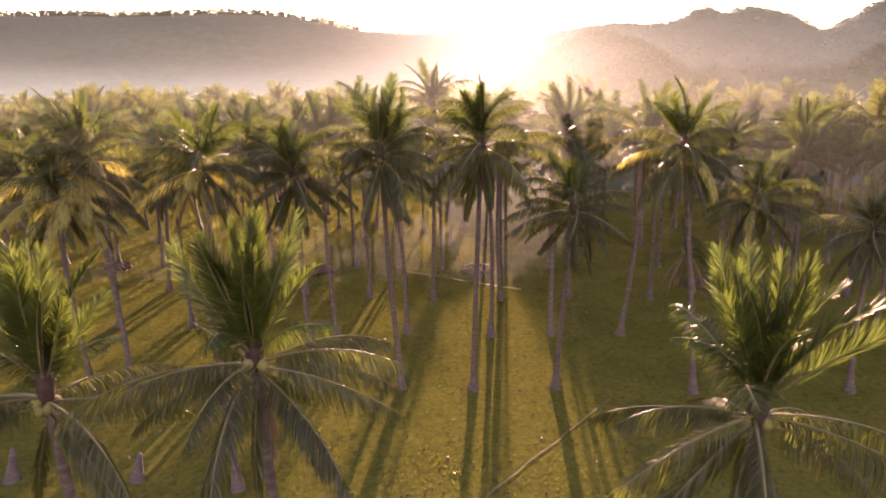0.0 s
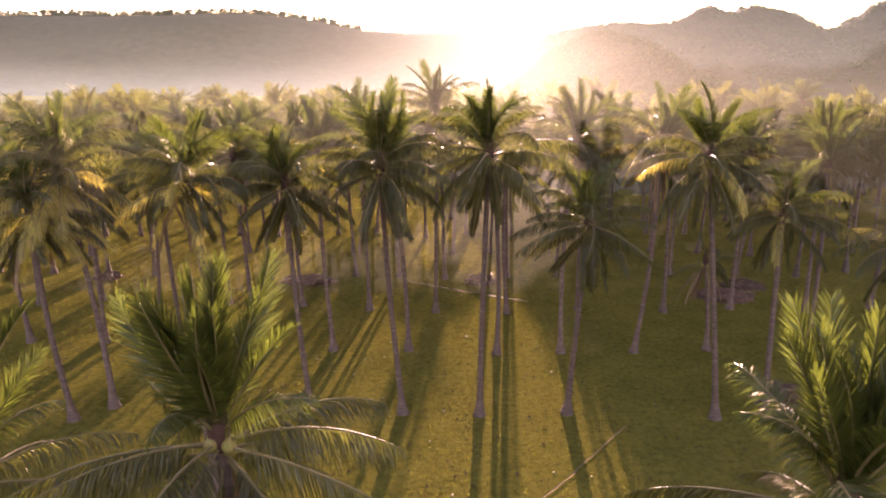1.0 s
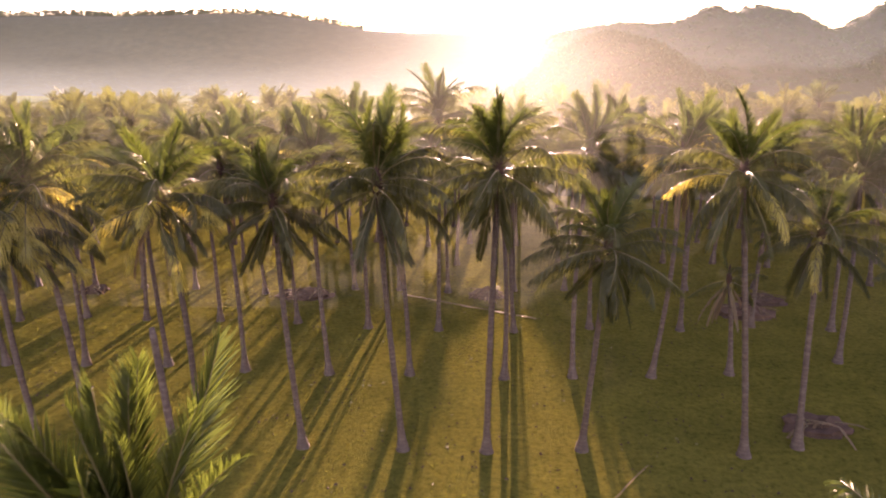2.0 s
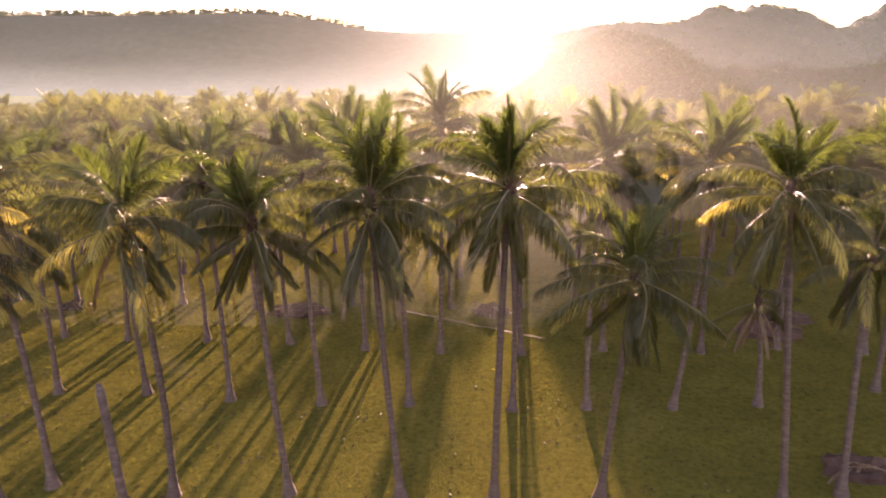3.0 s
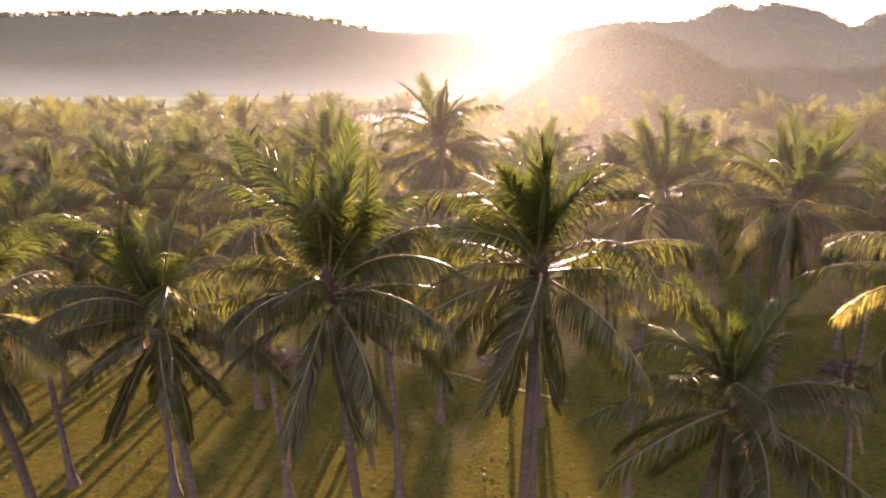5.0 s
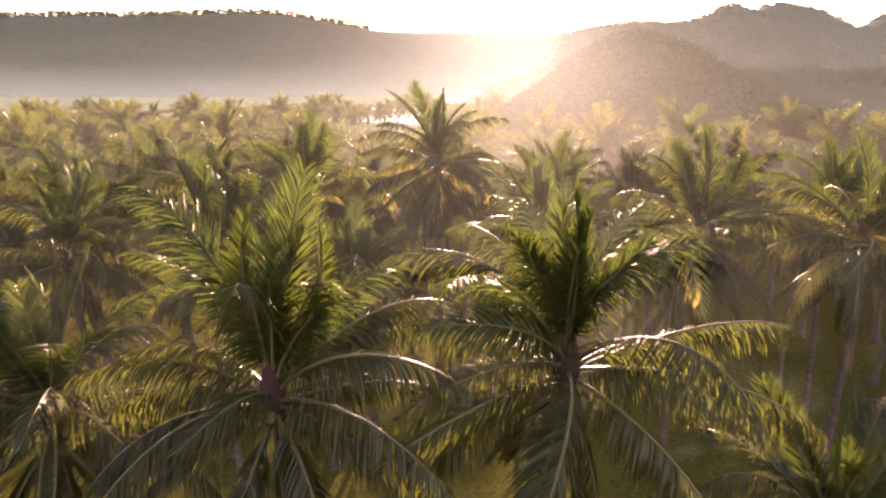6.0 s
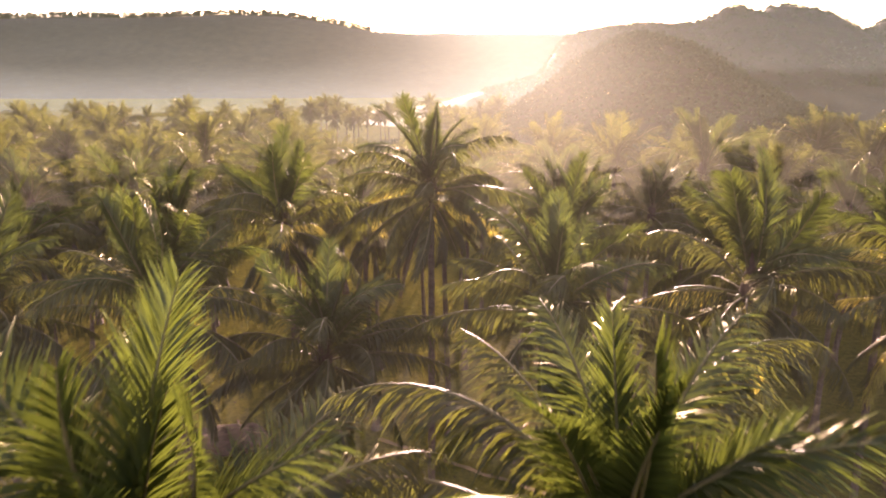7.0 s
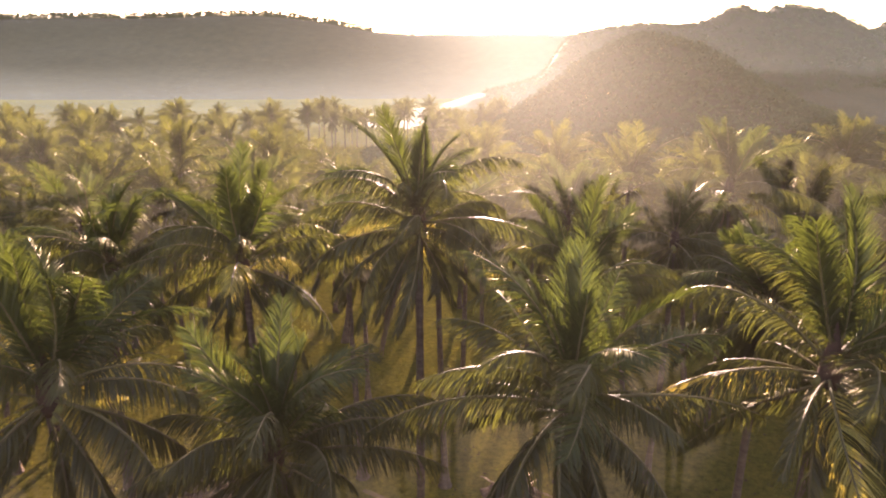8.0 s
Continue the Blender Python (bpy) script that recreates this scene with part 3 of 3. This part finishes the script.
def ridge_palms():
    """The small palms along the crest of the long ridge, too far to count."""
    rnd = random.Random(9)
    pieces = []
    for _ in range(650):
        x = rnd.uniform(-1350, -215)
        y = 1800 + rnd.uniform(-40, 20)
        z = hill_top(x, y, LEFT_RIDGE, 25, 3, -3) - 1
        h = 4 + 11 * rnd.random()
        top = Vector((x + rnd.uniform(-1.5, 1.5), y, z + h))
        pieces.append(tube([Vector((x, y, z - 8)), top], [1.5, 1.0], 4))
        for k in range(20):
            a = k * 2.4 + rnd.uniform(-0.3, 0.3)
            e = rnd.uniform(-0.3, 1.1)
            d = Vector((math.cos(a) * math.cos(e), math.sin(a) * math.cos(e), math.sin(e)))
            tip = top + d * 6.0 + Vector((0, 0, -1.6))
            mid = top + d * 3.8
            w = d.cross(Vector((0, 0, 1))).normalized() * 1.6
            pieces.append(([top, mid + w, tip, mid - w], [(0, 1, 2, 3)]))
    tagged(new("ridge_palms", mesh_of("ridge_palms", *joined(pieces), BUSH, False)), "row of tiny palms along the ridge crest", "palm trees", kind="stuff")


ridge_palms()


def litter_pile(x, y, r, seed, label):
    """A heap of fallen dry fronds and husks."""
    rnd = random.Random(seed)
    root = tagged(new("frond_pile"), label, "debris pile", "piles of dry fronds")
    root.location = (x, y, 0)
    bm = bmesh.new()
    bmesh.ops.create_icosphere(bm, subdivisions=3, radius=1.0)
    for v in bm.verts:
        n = noise.fractal(v.co * 2.2 + Vector((seed, 0, 0)), 0.8, 2.0, 4)
        v.co = Vector((v.co.x * r * (1 + 0.3 * n), v.co.y * r * 0.7 * (1 + 0.3 * n), max(-0.05, v.co.z * 0.5 * (1 + 0.9 * n))))
    me = bpy.data.meshes.new("mound")
    bm.to_mesh(me)
    bm.free()
    me.materials.append(LITTER)
    child("mound", me, root)
    for k in range(14):
        a = rnd.uniform(0, 360)
        child("dead_frond", DEAD[k % 2], root, pose(rnd.uniform(-r, r) * 0.5, rnd.uniform(-r, r) * 0.4, 0.55, 0, -rnd.uniform(30, 62), a) @ Matrix.Scale(rnd.uniform(0.35, 0.55), 4), "dry brown fallen frond")


for k, (x, y, r) in enumerate([(-13.6, 66.6, 2.6), (3.5, 66.4, 1.7), (25.9, 61.5, 2.6), (29.0, 64.9, 2.0), (21.5, 41.7, 2.0), (-34.3, 67.5, 1.5)]):
    litter_pile(x, y, r, k + 1, "low heap of dry brown fronds on grass")


def dirt_track(name, ends, width, seed, label):
    """A worn strip, a little above the grass."""
    verts, faces = [], []
    (x0, y0), (x1, y1) = ends
    n = 24
    d = Vector((x1 - x0, y1 - y0, 0))
    side = Vector((-d.y, d.x, 0)).normalized()
    for i in range(n + 1):
        p = Vector((x0, y0, 0)) + d * (i / n) + side * 0.15 * noise.noise(Vector((i * 0.35, seed, 0)))
        for s in (-1, 0, 1):
            w = width * (0.7 + 0.5 * abs(noise.noise(Vector((i * 0.6, seed + 5 * s, 1)))))
            q = p + side * s * w
            z = 0.18 * noise.noise(Vector((q.x * 0.05, q.y * 0.05, 0)))
            verts.append((q.x, q.y, z + (0.05 if s else 0.03)))
    for i in range(n):
        for s in range(2):
            faces.append((3 * i + s, 3 * i + s + 1, 3 * i + s + 4, 3 * i + s + 3))
    tagged(new(name, mesh_of(name, verts, faces, DIRT)), label, "track", kind="structure")


dirt_track("dirt_track", ((-2.0, 22.5), (10.4, 37.7)), 0.06, 2, "narrow trodden dirt track across the grass")
dirt_track("dirt_track", ((-4.6, 67.0), (7.5, 60.0)), 0.2, 6, "pale worn dirt strip across the grass")


def grass_tufts():
    rnd = random.Random(8)
    verts, faces = [], []
    for _ in range(60000):
        y = 20 + 95 * rnd.random() ** 1.5
        x = rnd.uniform(-14 - 0.55 * y, 8 + 0.45 * y)
        z = 0.18 * noise.noise(Vector((x * 0.05, y * 0.05, 0)))
        far = 1.0 + max(0.0, y - 40) * 0.012
        for b in range(2):
            a = rnd.uniform(0, 6.28)
            h = rnd.uniform(0.03, 0.10) * far
            w = Vector((math.cos(a), math.sin(a), 0)) * rnd.uniform(0.02, 0.045) * far
            k = len(verts)
            c = Vector((x + rnd.uniform(-0.12, 0.12), y + rnd.uniform(-0.12, 0.12), z - 0.02))
            verts += [c - w, c + w, c + Vector((rnd.uniform(-0.06, 0.06), rnd.uniform(-0.06, 0.06), h))]
            faces.append((k, k + 1, k + 2))
    tagged(new("grass_tufts", mesh_of("grass_tufts", verts, faces, GRASS_BLADE, False)), "short yellow-green grass tufts", "grass", kind="stuff")


grass_tufts()


def husks():
    """Fallen nuts and clods, dark specks on the grass."""
    rnd = random.Random(21)
    bm = bmesh.new()
    bmesh.ops.create_icosphere(bm, subdivisions=1, radius=0.085)
    me = bpy.data.meshes.new("coconut_husk")
    for v in bm.verts:
        v.co.z *= 0.55
    bm.to_mesh(me)
    bm.free()
    me.materials.append(HUSK)
    for _ in range(110):
        x, y = rnd.uniform(-25, 14), rnd.uniform(24, 66)
        ob = tagged(new("coconut_husk", me), "fallen brown coconut husk on grass", "coconut", "fallen husks")
        ob.matrix_basis = pose(x, y, 0.18 * noise.noise(Vector((x * 0.05, y * 0.05, 0))) + 0.03, 0, rnd.uniform(-25, 25), rnd.uniform(0, 360)) @ Matrix.Scale(rnd.uniform(0.6, 1.5), 4)


husks()


def ground_litter():
    """Dry leaf scraps and clods strewn over the grass."""
    rnd = random.Random(77)
    verts, faces = [], []
    for _ in range(3400):
        y = 22 + 52 * rnd.random()
        x = rnd.uniform(-12 - 0.5 * y, 8 + 0.25 * y)
        if noise.noise(Vector((x * 0.22, y * 0.22, 9))) < rnd.uniform(-0.5, 0.45):
            continue
        z = 0.18 * noise.noise(Vector((x * 0.05, y * 0.05, 0)))
        a, r = rnd.uniform(0, 6.28), rnd.uniform(0.03, 0.13)
        u = Vector((math.cos(a), math.sin(a), 0)) * r
        v = Vector((-math.sin(a), math.cos(a), 0)) * r * rnd.uniform(0.3, 0.8)
        c = Vector((x, y, z))
        k = len(verts)
        verts += [c - u, c + v, c + u, c - v, c + Vector((0, 0, rnd.uniform(0.04, 0.12)))]
        faces += [(k, k + 3, k + 4), (k + 3, k + 2, k + 4), (k + 2, k + 1, k + 4), (k + 1, k, k + 4)]
    tagged(new("leaf_litter", mesh_of("leaf_litter", verts, faces, LITTER, False)), "scattered dry leaf scraps and clods on grass", "leaf litter", kind="stuff")


ground_litter()
